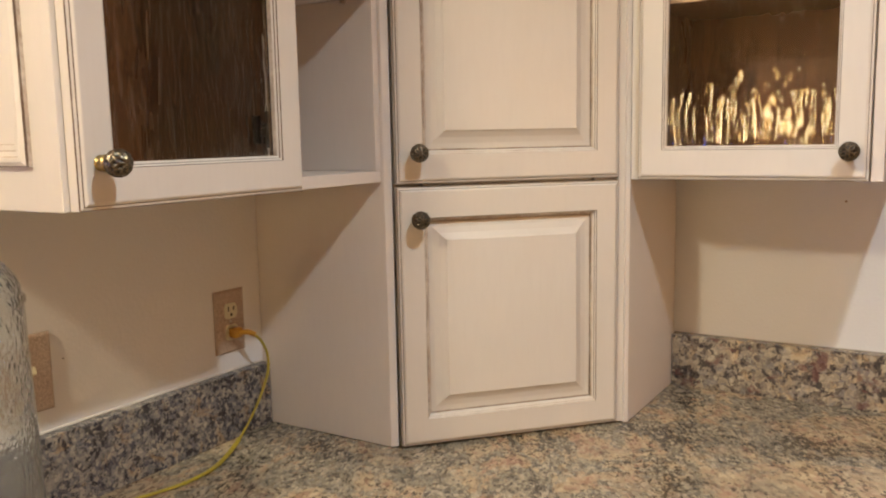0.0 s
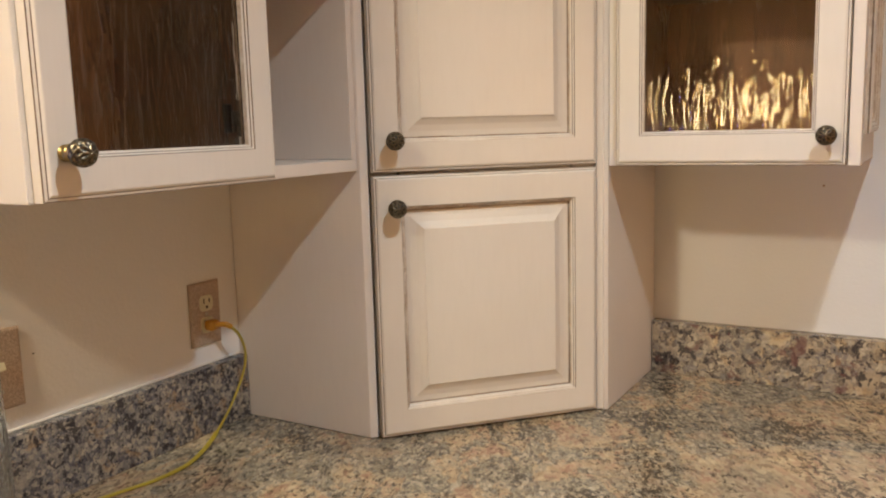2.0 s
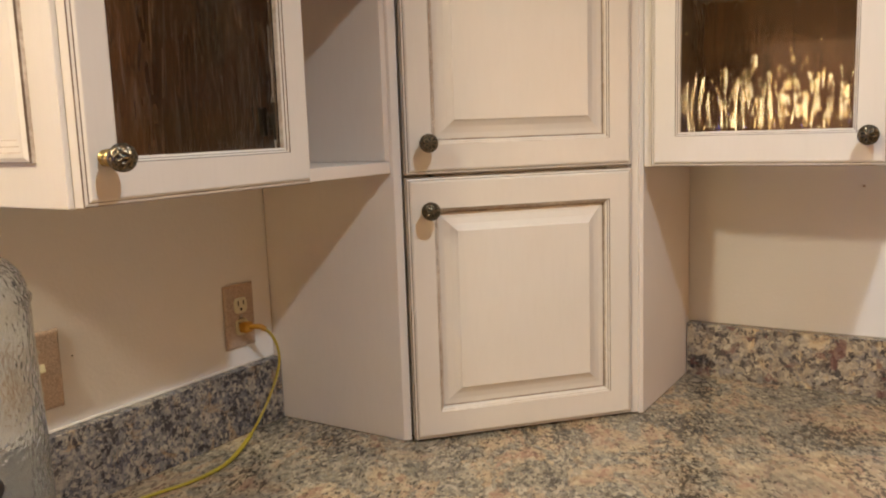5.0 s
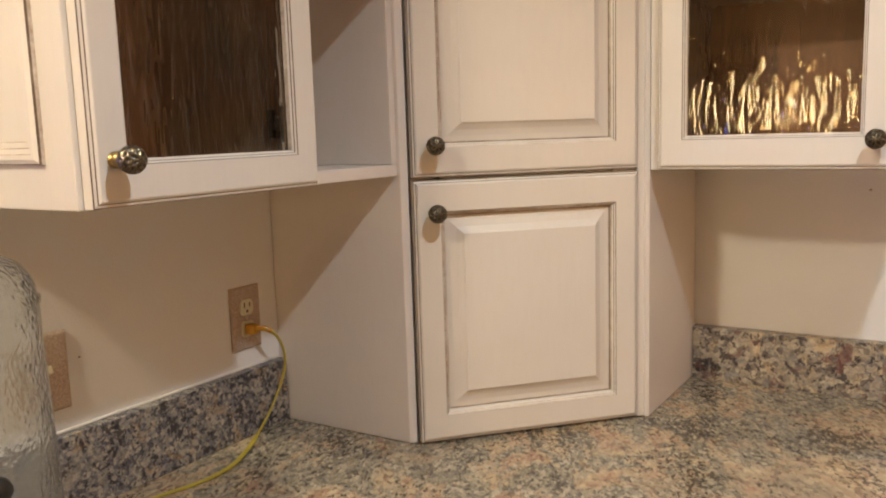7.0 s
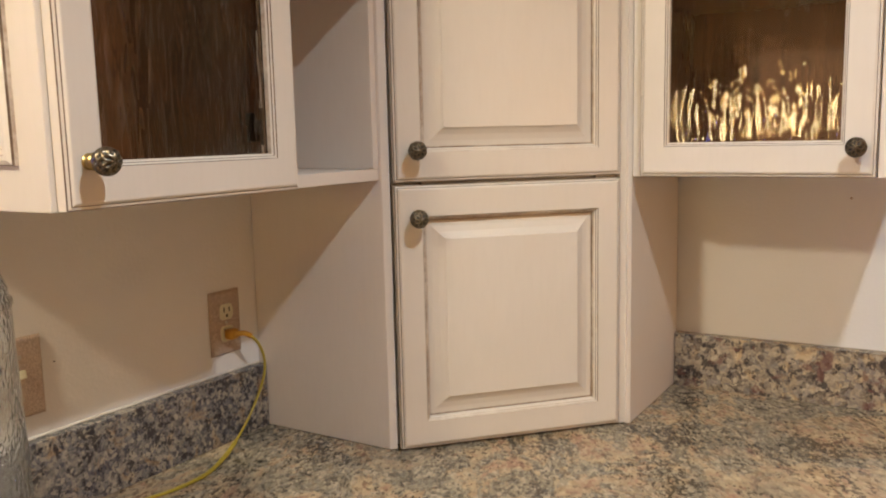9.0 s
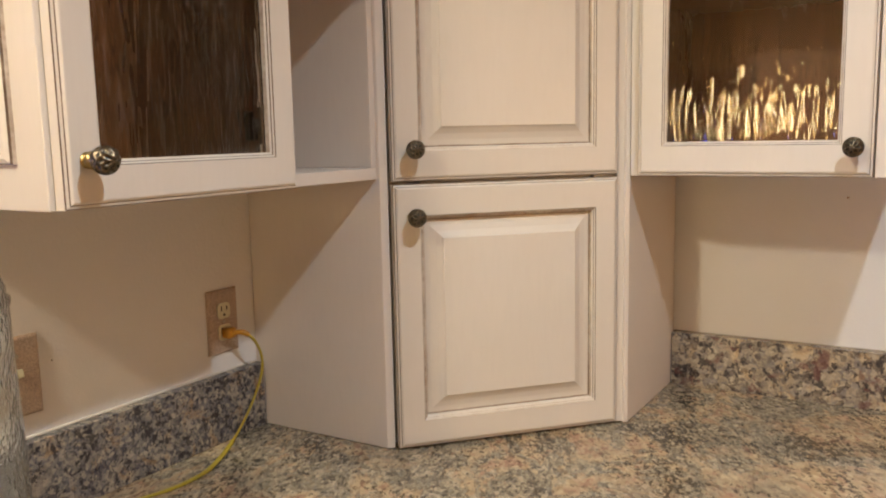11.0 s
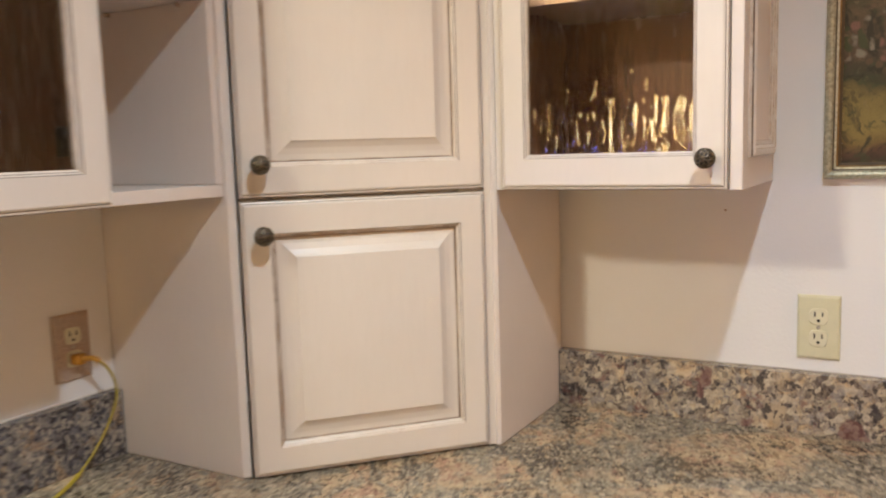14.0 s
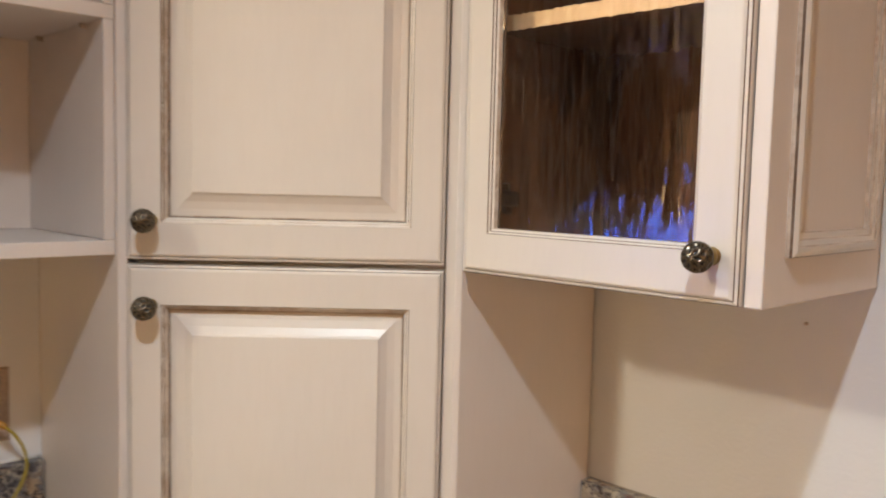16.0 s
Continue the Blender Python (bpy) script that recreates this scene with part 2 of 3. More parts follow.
CAULK = plain("white_caulk", (0.68, 0.65, 0.60), 0.6, 0, 0.05)
GREY_CAULK = plain("grey_caulk", (0.30, 0.27, 0.23), 0.6, 0, 0.2)
STEEL = plain("screw_steel", (0.5, 0.48, 0.44), 0.35, 1.0, 0.1)
BLACK_PLASTIC = plain("black_plastic", (0.012, 0.012, 0.013), 0.3)


def rain_glass():
    """Rain glass: long smooth ripples that run down the pane."""
    m, nt, b = material("rain_glass")
    broad = noise_tex(nt, coords(nt, (86, 86, 17)), 1.0, 0.0, 0.5, 0.6)
    fine = noise_tex(nt, coords(nt, (150, 150, 36)), 1.0, 0.0, 0.5, 0.4)
    b.inputs["Base Color"].default_value = (0.95, 0.84, 0.70, 1)
    b.inputs["Transmission Weight"].default_value = 1.0
    b.inputs["Roughness"].default_value = 0.0
    b.inputs["IOR"].default_value = 1.5
    bump(nt, b, mix(nt, 0.15, broad, fine), 0.33, 0.004)
    return m


RAIN = rain_glass()


def jar_glass():
    """Clear glass full of small seeds and pebbled relief."""
    m, nt, b = material("seeded_clear_glass")
    pebble = noise_tex(nt, coords(nt, (190, 190, 130)), 1.0, 1, 0.5, 0.4)
    seed = node(nt, "ShaderNodeTexVoronoi", Scale=120.0)
    nt.links.new(coords(nt, (1, 1, 0.7)), seed.inputs["Vector"])
    drops = ramp(nt, seed.outputs["Distance"], [(0.0, (1, 1, 1)), (0.42, (0, 0, 0))])
    b.inputs["Base Color"].default_value = (0.93, 0.96, 0.97, 1)
    b.inputs["Transmission Weight"].default_value = 0.97
    b.inputs["Roughness"].default_value = 0.02
    b.inputs["IOR"].default_value = 1.30
    bump(nt, b, mix(nt, 0.5, pebble, drops), 0.48, 0.003)
    return m


JAR = jar_glass()


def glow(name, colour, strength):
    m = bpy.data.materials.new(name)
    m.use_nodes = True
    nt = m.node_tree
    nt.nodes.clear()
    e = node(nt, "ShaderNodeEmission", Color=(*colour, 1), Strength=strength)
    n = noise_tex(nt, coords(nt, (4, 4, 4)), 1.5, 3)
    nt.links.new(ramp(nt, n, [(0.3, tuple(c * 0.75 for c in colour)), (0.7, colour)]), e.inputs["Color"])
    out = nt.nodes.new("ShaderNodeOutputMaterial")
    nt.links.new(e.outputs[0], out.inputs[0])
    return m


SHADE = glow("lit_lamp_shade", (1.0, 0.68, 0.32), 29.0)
# fill glow for an added lamp that has no known source
FILL_SHADE = glow("fill_lamp_shade", (1.0, 0.53, 0.20), 20.0)
DUSK = glow("blue_dusk", (0.10, 0.22, 1.0), 12.0)


def tapestry():
    m, nt, b = material("woven_tapestry_picture")
    pos = coords(nt, (1, 1, 1))
    warp = node(nt, "ShaderNodeTexNoise", Scale=9.0, Detail=4.0)
    nt.links.new(pos, warp.inputs["Vector"])
    add = nt.nodes.new("ShaderNodeVectorMath")
    add.operation = "MULTIPLY_ADD"
    add.inputs[1].default_value = (0.14, 0.14, 0.14)
    nt.links.new(warp.outputs["Color"], add.inputs[0])
    nt.links.new(pos, add.inputs[2])
    sep = nt.nodes.new("ShaderNodeSeparateXYZ")
    nt.links.new(add.outputs[0], sep.inputs[0])
    scale_z = nt.nodes.new("ShaderNodeMath")
    scale_z.operation = "MULTIPLY_ADD"
    scale_z.inputs[1].default_value, scale_z.inputs[2].default_value = 1.35, -0.09
    nt.links.new(sep.outputs[2], scale_z.inputs[0])
    col = ramp(nt, scale_z.outputs[0], [(0.0, (0.07, 0.045, 0.025)), (0.03, (0.13, 0.065, 0.04)), (0.06, (0.24, 0.17, 0.055)), (0.10, (0.33, 0.25, 0.08)), (0.15, (0.24, 0.19, 0.065)), (0.19, (0.06, 0.06, 0.03)),
                                      (0.27, (0.11, 0.075, 0.05)), (0.34, (0.15, 0.11, 0.065)), (0.40, (0.055, 0.06, 0.028)), (0.49, (0.17, 0.155, 0.07)), (0.7, (0.10, 0.10, 0.05)), (1.0, (0.20, 0.19, 0.12))])
    swirl = noise_tex(nt, add.outputs[0], 17, 5, 0.65, 1.6)
    col = mix(nt, ramp(nt, swirl, [(0.36, (0.85, 0.85, 0.85)), (0.47, (0, 0, 0))]), col, (0.03, 0.032, 0.018))
    col = mix(nt, ramp(nt, swirl, [(0.57, (0, 0, 0)), (0.66, (0.55, 0.55, 0.55))]), col, (0.32, 0.24, 0.13))
    stroke = noise_tex(nt, pos, 42, 4, 0.6, 1.2)
    col = mix(nt, ramp(nt, stroke, [(0.55, (0, 0, 0)), (0.62, (0.6, 0.6, 0.6))]), col, (0.06, 0.075, 0.035))
    bloom = node(nt, "ShaderNodeTexVoronoi", Scale=48.0)
    nt.links.new(add.outputs[0], bloom.inputs["Vector"])
    band = ramp(nt, scale_z.outputs[0], [(0.20, (0, 0, 0)), (0.23, (1, 1, 1)), (0.31, (1, 1, 1)), (0.36, (0, 0, 0))])
    petals = ramp(nt, bloom.outputs["Distance"], [(0.30, (1, 1, 1)), (0.50, (0, 0, 0))])
    both = mix(nt, 1.0, petals, band, "MULTIPLY")
    sepc = nt.nodes.new("ShaderNodeSeparateColor")
    nt.links.new(bloom.outputs["Color"], sepc.inputs[0])
    flower = ramp(nt, sepc.outputs[0], [(0.0, (0.27, 0.25, 0.20)), (0.32, (0.24, 0.13, 0.10)), (0.52, (0.07, 0.08, 0.035)), (0.75, (0.13, 0.085, 0.05))], True)
    col = mix(nt, both, col, flower)
    weave = noise_tex(nt, coords(nt, (1, 1, 1)), 420, 2)
    col = mix(nt, ramp(nt, weave, [(0.4, (0, 0, 0)), (0.7, (0.2, 0.2, 0.2))]), col, (0.05, 0.04, 0.025))
    col = mix(nt, 1.0, col, (0.68, 0.66, 0.62), "MULTIPLY")
    nt.links.new(col, b.inputs["Base Color"])
    b.inputs["Roughness"].default_value = 0.8
    bump(nt, b, weave, 0.2, 0.001)
    return m


TAPESTRY = tapestry()
GILT = plain("worn_silver_gilt", (0.42, 0.41, 0.31), 0.5, 0.35, 0.35, 160, 0.35)
GOLD = plain("dull_gold_lip", (0.22, 0.145, 0.06), 0.45, 0.6, 0.3)
DARK_LIP = plain("dark_frame_lip", (0.07, 0.05, 0.03), 0.5)


# ---- mesh tools ----
def thing(name, place, label, category, group="", kind=""):
    ob = new(name)
    ob.empty_display_size = 0.05
    ob.location = place
    return tagged(ob, label, category, group, kind)


def link(name, bm, mats, parent=None, label="", smooth=False):
    me = bpy.data.meshes.new(name)
    bmesh.ops.recalc_face_normals(bm, faces=bm.faces)
    bm.to_mesh(me)
    bm.free()
    for m in (mats if isinstance(mats, (list, tuple)) else [mats]):
        me.materials.append(m)
    if smooth:
        for poly in me.polygons:
            poly.use_smooth = True
    ob = new(name, me)
    if parent:
        # meshes are written in world metres; the part stays there under its thing
        ob.parent = parent
        ob.matrix_parent_inverse = world_of(parent).inverted()
    if label:
        ob["label"] = label
    return ob


def world_of(ob):
    m = ob.matrix_basis.copy()
    while ob.parent:
        m = ob.parent.matrix_basis @ ob.matrix_parent_inverse @ m if ob.parent.parent is None else ob.matrix_parent_inverse @ m
        ob = ob.parent
    return m


def part(name, bm, mats, parent, label="", smooth=False):
    return link(name, bm, mats, parent, label, smooth)


def add_box(bm, a, b, mi=0, inner=None, edge=0.0):
    """A box from a to b; inner: {(axis, sign): material index} for single faces; edge: bevel."""
    r = bmesh.ops.create_cube(bm, size=1)
    vs = r["verts"]
    for v in vs:
        v.co = Vector([(a[i] + b[i]) / 2 + v.co[i] * (b[i] - a[i]) for i in range(3)])
    faces = {f for v in vs for f in v.link_faces}
    for f in faces:
        f.normal_update()
        f.material_index = mi
        for (axis, sign), index in (inner or {}).items():
            if f.normal[axis] * sign > 0.9:
                f.material_index = index
    if edge:
        bmesh.ops.bevel(bm, geom=list({e for v in vs for e in v.link_edges}), offset=edge, segments=2, affect="EDGES", profile=0.5)
    return faces


def box(a, b, inner=None, edge=0.0):
    bm = bmesh.new()
    add_box(bm, a, b, 0, inner, edge)
    return bm


def prism(points, z0, z1, edge=0.0):
    bm = bmesh.new()
    lo = [bm.verts.new((x, y, z0)) for x, y in points]
    hi = [bm.verts.new((x, y, z1)) for x, y in points]
    bm.faces.new(lo)
    bm.faces.new(hi)
    n = len(points)
    for i in range(n):
        bm.faces.new((lo[i], lo[(i + 1) % n], hi[(i + 1) % n], hi[i]))
    if edge:
        bmesh.ops.bevel(bm, geom=list(bm.edges), offset=edge, segments=2, affect="EDGES", profile=0.5)
    return bm


def rings(w, h, profile, at, fill_last=True, fill_first=False, shift=(0.0, 0.0, 0.0, 0.0), heavy=False):
    """Mitred rectangular rings: profile rows are (inset, depth out, material of the strip that follows); shift: by how much the frame's members are wider (left, bottom, right, top)."""
    bm = bmesh.new()
    loops = []
    for inset, d, _ in profile:
        l, b, r, t = shift if inset > 0.02 else (0.0, 0.0, 0.0, 0.0)
        corners = ((inset + l, inset + b), (w - inset - r, inset + b), (w - inset - r, h - inset - t), (inset + l, h - inset - t))
        loops.append([bm.verts.new(at @ Vector((u, -d, v))) for u, v in corners])
    for k in range(len(loops) - 1):
        for i in range(4):
            j = (i + 1) % 4
            f = bm.faces.new((loops[k][i], loops[k][j], loops[k + 1][j], loops[k + 1][i]))
            f.material_index = profile[k][2]
            if heavy and i > 1 and 0.02 < profile[k][0] and profile[k][1] > 0.007:
                # darker glaze strips on the upper and the knob-side edge
                f.material_index = (2, 1, 2)[profile[k][2]]
            elif heavy and i == 0 and 0.02 < profile[k][0]:
                # lighter strips on the lower edge
                f.material_index = (0, 2, 0)[profile[k][2]]
    if fill_last:
        bm.faces.new(loops[-1]).material_index = profile[-1][2]
    if fill_first:
        bm.faces.new(loops[0])
    return bm


def lathe(profile, at, segments=24, bm=None, mi=0):
    """Turns rows of (radius, height along local z) about local z."""
    bm = bm or bmesh.new()
    loops = []
    for r, z in profile:
        loops.append([bm.verts.new(at @ Vector((r * math.cos(2 * math.pi * i / segments), r * math.sin(2 * math.pi * i / segments), z))) for i in range(segments)])
    for a, b in zip(loops, loops[1:]):
        for i in range(segments):
            j = (i + 1) % segments
            bm.faces.new((a[i], a[j], b[j], b[i])).material_index = mi
    for loop in (loops[0], loops[-1]):
        bm.faces.new(loop).material_index = mi
    return bm


def tube(bm, points, radius, sides=6, mi=0, flat=1.0):
    """A round or flattened tube along points."""
    loops = []
    n = len(points)
    for i, p in enumerate(points):
        way = (points[min(i + 1, n - 1)] - points[max(i - 1, 0)]).normalized()
        side = way.cross(Vector((0.31, 0.2, 0.93))).normalized()
        up = side.cross(way)
        loops.append([bm.verts.new(p + side * radius * flat * math.cos(2 * math.pi * k / sides) + up * radius * math.sin(2 * math.pi * k / sides)) for k in range(sides)])
    for a, b in zip(loops, loops[1:]):
        for k in range(sides):
            j = (k + 1) % sides
            bm.faces.new((a[k], a[j], b[j], b[k])).material_index = mi
    bm.faces.new(loops[0]).material_index = mi
    bm.faces.new(loops[-1]).material_index = mi


def smooth_line(points, steps=8):
    pts = [Vector(p) for p in points]
    out = []
    for i in range(len(pts) - 1):
        p0, p1, p2, p3 = pts[max(i - 1, 0)], pts[i], pts[i + 1], pts[min(i + 2, len(pts) - 1)]
        for k in range(steps):
            t = k / steps
            out.append(0.5 * ((2 * p1) + (p2 - p0) * t + (2 * p0 - 5 * p1 + 4 * p2 - p3) * t * t + (3 * p1 - p0 - 3 * p2 + p3) * t ** 3))
    out.append(pts[-1])
    return out


# ---- the setting ----
CT = 0.914
UB = 1.369
URB = 1.365
ULB = 1.3735
UT = 2.134


def structure(name, bm, mat, label, category, smooth=False):
    return tagged(link(name, bm, mat, None, "", smooth), label, category, "", "structure")


structure("wall_left", box((-0.12, -1.52, 0), (0, 0.12, CEIL)), WALL, "white painted wall with light orange-peel texture", "wall")
structure("wall_right", box((0, 0, 0), (3.6, 0.12, CEIL)), WALL, "white painted wall with light orange-peel texture", "wall")
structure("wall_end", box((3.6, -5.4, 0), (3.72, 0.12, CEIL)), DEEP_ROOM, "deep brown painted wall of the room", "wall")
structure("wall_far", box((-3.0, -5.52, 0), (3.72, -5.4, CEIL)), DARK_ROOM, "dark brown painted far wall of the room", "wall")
structure("wall_side", box((-3.12, -5.52, 0), (-3.0, -1.40, CEIL)), ROOM, "cream painted side wall of the room", "wall")
structure("wall_return", box((-3.0, -1.52, 0), (-0.12, -1.40, CEIL)), ROOM, "cream painted return wall of the room", "wall")
structure("floor", box((-3.12, -5.52, -0.1), (3.72, 0.12, 0)), FLOORWOOD, "brown wooden floor", "floor")
structure("ceiling", box((-3.12, -5.52, CEIL), (3.72, 0.12, CEIL + 0.1)), CEILING, "off-white painted ceiling", "ceiling")

SP = 0.022
SH = 0.110
SHL = 0.119

# granite worktop, with a slanted front across the corner
top_points = [(0.001, -0.001), (0.001, -1.50), (0.64, -1.50), (0.64, -1.20), (1.20, -0.64), (3.0, -0.64), (3.0, -0.001)]
tagged(link("worktop", prism(top_points, CT - 0.032, CT, 0.004), GRANITE), "polished brown and grey granite worktop in a corner", "worktop")
base_points = [(0.001, -0.001), (0.001, -1.49), (0.60, -1.49), (0.60, -1.183), (1.183, -0.60), (2.99, -0.60), (2.99, -0.001)]
toe_points = [(0.001, -0.001), (0.001, -1.49), (0.53, -1.49), (0.53, -1.154), (1.154, -0.53), (2.99, -0.53), (2.99, -0.001)]
base = thing("base_cabinet", (0.3, -0.3, 0), "cream painted base cabinet under the granite worktop", "cabinet")
part("body", prism(base_points, 0.10, CT - 0.033), SIDE, base)
part("plinth", prism(toe_points, 0.0, 0.099), SIDE, base)

tagged(link("backsplash", box((0.612, -SP, CT + 0.0005), (3.0, -0.0005, CT + SH)), GRANITE_BACK), "low polished granite backsplash with buff and rust grains", "backsplash")
tagged(link("backsplash", box((0.0005, -1.50, CT + 0.0005), (SP, -0.612, CT + SHL), edge=0.0015), GRANITE_SIDE), "low grey and black speckled granite backsplash", "backsplash")


def caulk_line(a, b):
    bm = bmesh.new()
    n = 40
    pts = []
    for i in range(n + 1):
        p = Vector(a).lerp(Vector(b), i / n)
        p += Vector((noise.noise(p * 30) * 0.0006, noise.noise(p * 30 + Vector((5, 0, 0))) * 0.0006, noise.noise(p * 25) * 0.0008))
        pts.append(p)
    tube(bm, pts, 0.0022, 6)
    return bm


structure("trim_caulk_left", caulk_line((0.0015, -0.612, CT + SHL + 0.001), (0.0015, -1.50, CT + SHL + 0.001)), CAULK, "white caulk bead along the backsplash", "trim", True)
structure("trim_caulk_right", caulk_line((0.612, -0.0012, CT + SH), (3.0, -0.0012, CT + SH)), GREY_CAULK, "grey caulk bead along the backsplash", "trim", True)

# ---- cabinet doors ----
# rows of inset, depth out of the cabinet face, and strip material: 0 paint, 1 glaze, 2 thin glaze
EDGE = [(0.0, 0.0, 0), (0.0, 0.0142, 1), (0.0011, 0.0155, 0), (0.0040, 0.0165, 1), (0.0049, 0.0176, 0), (0.0072, 0.0196, 0), (0.0090, 0.0200, 0)]
BEAD = [(0.0, 0.0200, 1), (0.0009, 0.0186, 0), (0.0030, 0.0174, 1), (0.0038, 0.0160, 0), (0.0060, 0.0142, 2), (0.0066, 0.0075, 1)]
DOOR_MATS = [CREAM, GLAZE, SOFT_GLAZE]


def knob(at, parent):
    """A cage knob: turned stem and a ball of crossing bands, its shallow hollows painted black for the shade inside;
    local -y points out of the door.
    """
    out = at @ Matrix.Rotation(radians(90), 4, "X")
    bm = lathe([(0.0086, 0.0), (0.0090, 0.0016), (0.0066, 0.0030), (0.0062, 0.0045), (0.0088, 0.0070), (0.0097, 0.0095), (0.0088, 0.0122), (0.0070, 0.0145), (0.0076, 0.0158)], out, 20, None, 0)
    mid, r, around, up = 0.0292, 0.0152, 72, 30
    grid = []
    for j in range(up + 1):
        lat = math.pi * (0.012 + 0.976 * j / up)
        row = []
        for i in range(around):
            lon = 2 * math.pi * i / around
            turn = 1.55 * math.cos(lat)
            band = max(abs(math.cos(3.5 * (lon + turn))), abs(math.cos(3.5 * (lon - turn))) * 0.97)
            crown = min(1.0, abs(math.sin(lat)) * 2.4)
            hollow = (1.0 - min(1.0, max(0.0, (band - 0.72) / 0.16))) * crown
            rr = r * (1.0 - 0.15 * hollow)
            row.append((bm.verts.new(out @ Vector((rr * math.sin(lat) * math.cos(lon), rr * math.sin(lat) * math.sin(lon), mid - rr * math.cos(lat)))), hollow))
        grid.append(row)
    for j in range(up):
        for i in range(around):
            four = (grid[j][i], grid[j][(i + 1) % around], grid[j + 1][(i + 1) % around], grid[j + 1][i])
            bm.faces.new([v for v, _ in four]).material_index = 2 if sum(h for _, h in four) > 2.6 else 1
    bm.faces.new([v for v, _ in grid[0]]).material_index = 1
    bm.faces.new([v for v, _ in grid[-1]]).material_index = 1
    return part("knob", bm, [BRASS, BRONZE, BLACK], parent, "antique brass knob with a dark openwork cage ball", True)


def hinge(door, at):
    """A dark concealed hinge: cup plate, arm and mounting foot; local x runs into the cabinet."""
    bm = bmesh.new()
    add_box(bm, (-0.004, -0.006, -0.026), (0.006, 0.012, 0.026), edge=0.003)
    add_box(bm, (0.004, -0.010, -0.010), (0.046, 0.004, 0.010), edge=0.004)
    add_box(bm, (0.026, -0.004, -0.020), (0.042, 0.007, 0.020), edge=0.003)
    bmesh.ops.transform(bm, matrix=at, verts=bm.verts)
    return part("hinge", bm, BLACK, door, "dark metal concealed hinge")


def door_frame_profile(rail, inner_depth):
    rows = list(EDGE)
    for inset, d, m in BEAD:
        rows.append((rail + inset, d, m))
    rows.append((rail + 0.0066, inner_depth, 0))
    return rows


def panel_door(cabinet, at, w, h, rail, knob_at, members):
    rows = door_frame_profile(rail, 0.0)
    rows = [(rail + 0.0066, 0.0, 0)] + rows[:-1] + [(rail + 0.0066, 0.0, 0)]
    door = part("door", rings(w, h, rows, at, False, False, members, True), DOOR_MATS, cabinet)
    i0 = rail + 0.0068
    panel = [(i0, 0.001, 0), (i0, 0.0068, 1), (i0 + 0.0010, 0.0068, 2), (i0 + 0.0026, 0.0071, 0), (i0 + 0.011, 0.0084, 0), (i0 + 0.021, 0.0116, 0), (i0 + 0.0285, 0.0158, 0), (i0 + 0.0308, 0.0172, 0), (i0 + 0.0318, 0.0188, 0), (i0 + 0.0333, 0.0194, 0)]
    part("raised_panel", rings(w, h, panel, at, True, True, members), DOOR_MATS, door)
    knob(at @ Matrix.Translation((knob_at[0], -0.0198, knob_at[1])), door)
    return door


def glass_door(cabinet, at, w, h, rail, knob_at, members):
    rows = door_frame_profile(rail, 0.0)
    rows = [(rail + 0.0066, 0.0, 0)] + rows
    door = part("door", rings(w, h, rows, at, False, False, members), DOOR_MATS, cabinet)
    # textured pane let into the frame
    pane = bmesh.new()
    g = rail + 0.0067
    add_box(pane, (g + members[0], -0.0080, g + members[1]), (w - g - members[2], -0.0040, h - g - members[3]))
    bmesh.ops.transform(pane, matrix=at, verts=pane.verts)
    ob = part("glass_pane", pane, RAIN, door, "clear rain-textured glass pane")
    ob.visible_shadow = False
    knob(at @ Matrix.Translation((knob_at[0], -0.0198, knob_at[1])), door)
    return door


def mould_frame(name, at, w, h, parent):
    """The applied moulding that frames a cabinet's end panel."""
    rows = [(0.0, 0.0, 2), (0.0, 0.0045, 1), (0.0012, 0.0070, 0), (0.0060, 0.0098, 0), (0.0105, 0.0098, 2), (0.0118, 0.0078, 0), (0.0170, 0.0068, 2), (0.0182, 0.0045, 0), (0.0240, 0.0040, 2), (0.0250, 0.0, 0)]
    return part(name, rings(w, h, rows, at, False), DOOR_MATS, parent)


# ---- corner cabinet on the worktop ----
D0 = 0.295
corner = thing("corner_cabinet", (0.3, -0.3, CT), "tall cream glazed corner cabinet standing on the granite worktop", "cabinet")
Z0 = CT + 0.0008
part("side_panel", prism([(0.001, -0.610), (D0, -0.610), (D0 + 0.0098, -0.6002), (D0 - 0.006, -0.592), (0.001, -0.592)], Z0, UT, 0.0012), SIDE, corner)
part("side_panel", prism([(0.610, -0.003), (0.610, -D0), (0.604, -D0 - 0.006), (0.592, -D0 + 0.006), (0.592, -0.003)], Z0, UT, 0.0012), SIDE, corner)
# the slanted front recedes a little towards the white wall
DIAG = Matrix.Translation((0.4525, -0.4525, 0)) @ Matrix.Rotation(radians(45), 4, "Z") @ Matrix.Translation((-0.20, 0.001, 0)) @ Matrix.Rotation(math.atan2(0.016, 0.40), 4, "Z") @ Matrix.Translation((0.20, 0, 0))


def diag_box(u0, u1, d0, d1, z0, z1, edge=0.001):
    bm = bmesh.new()
    add_box(bm, (u0, -d1, z0), (u1, -d0, z1), edge=edge)
    bmesh.ops.transform(bm, matrix=DIAG, verts=bm.verts)
    return bm


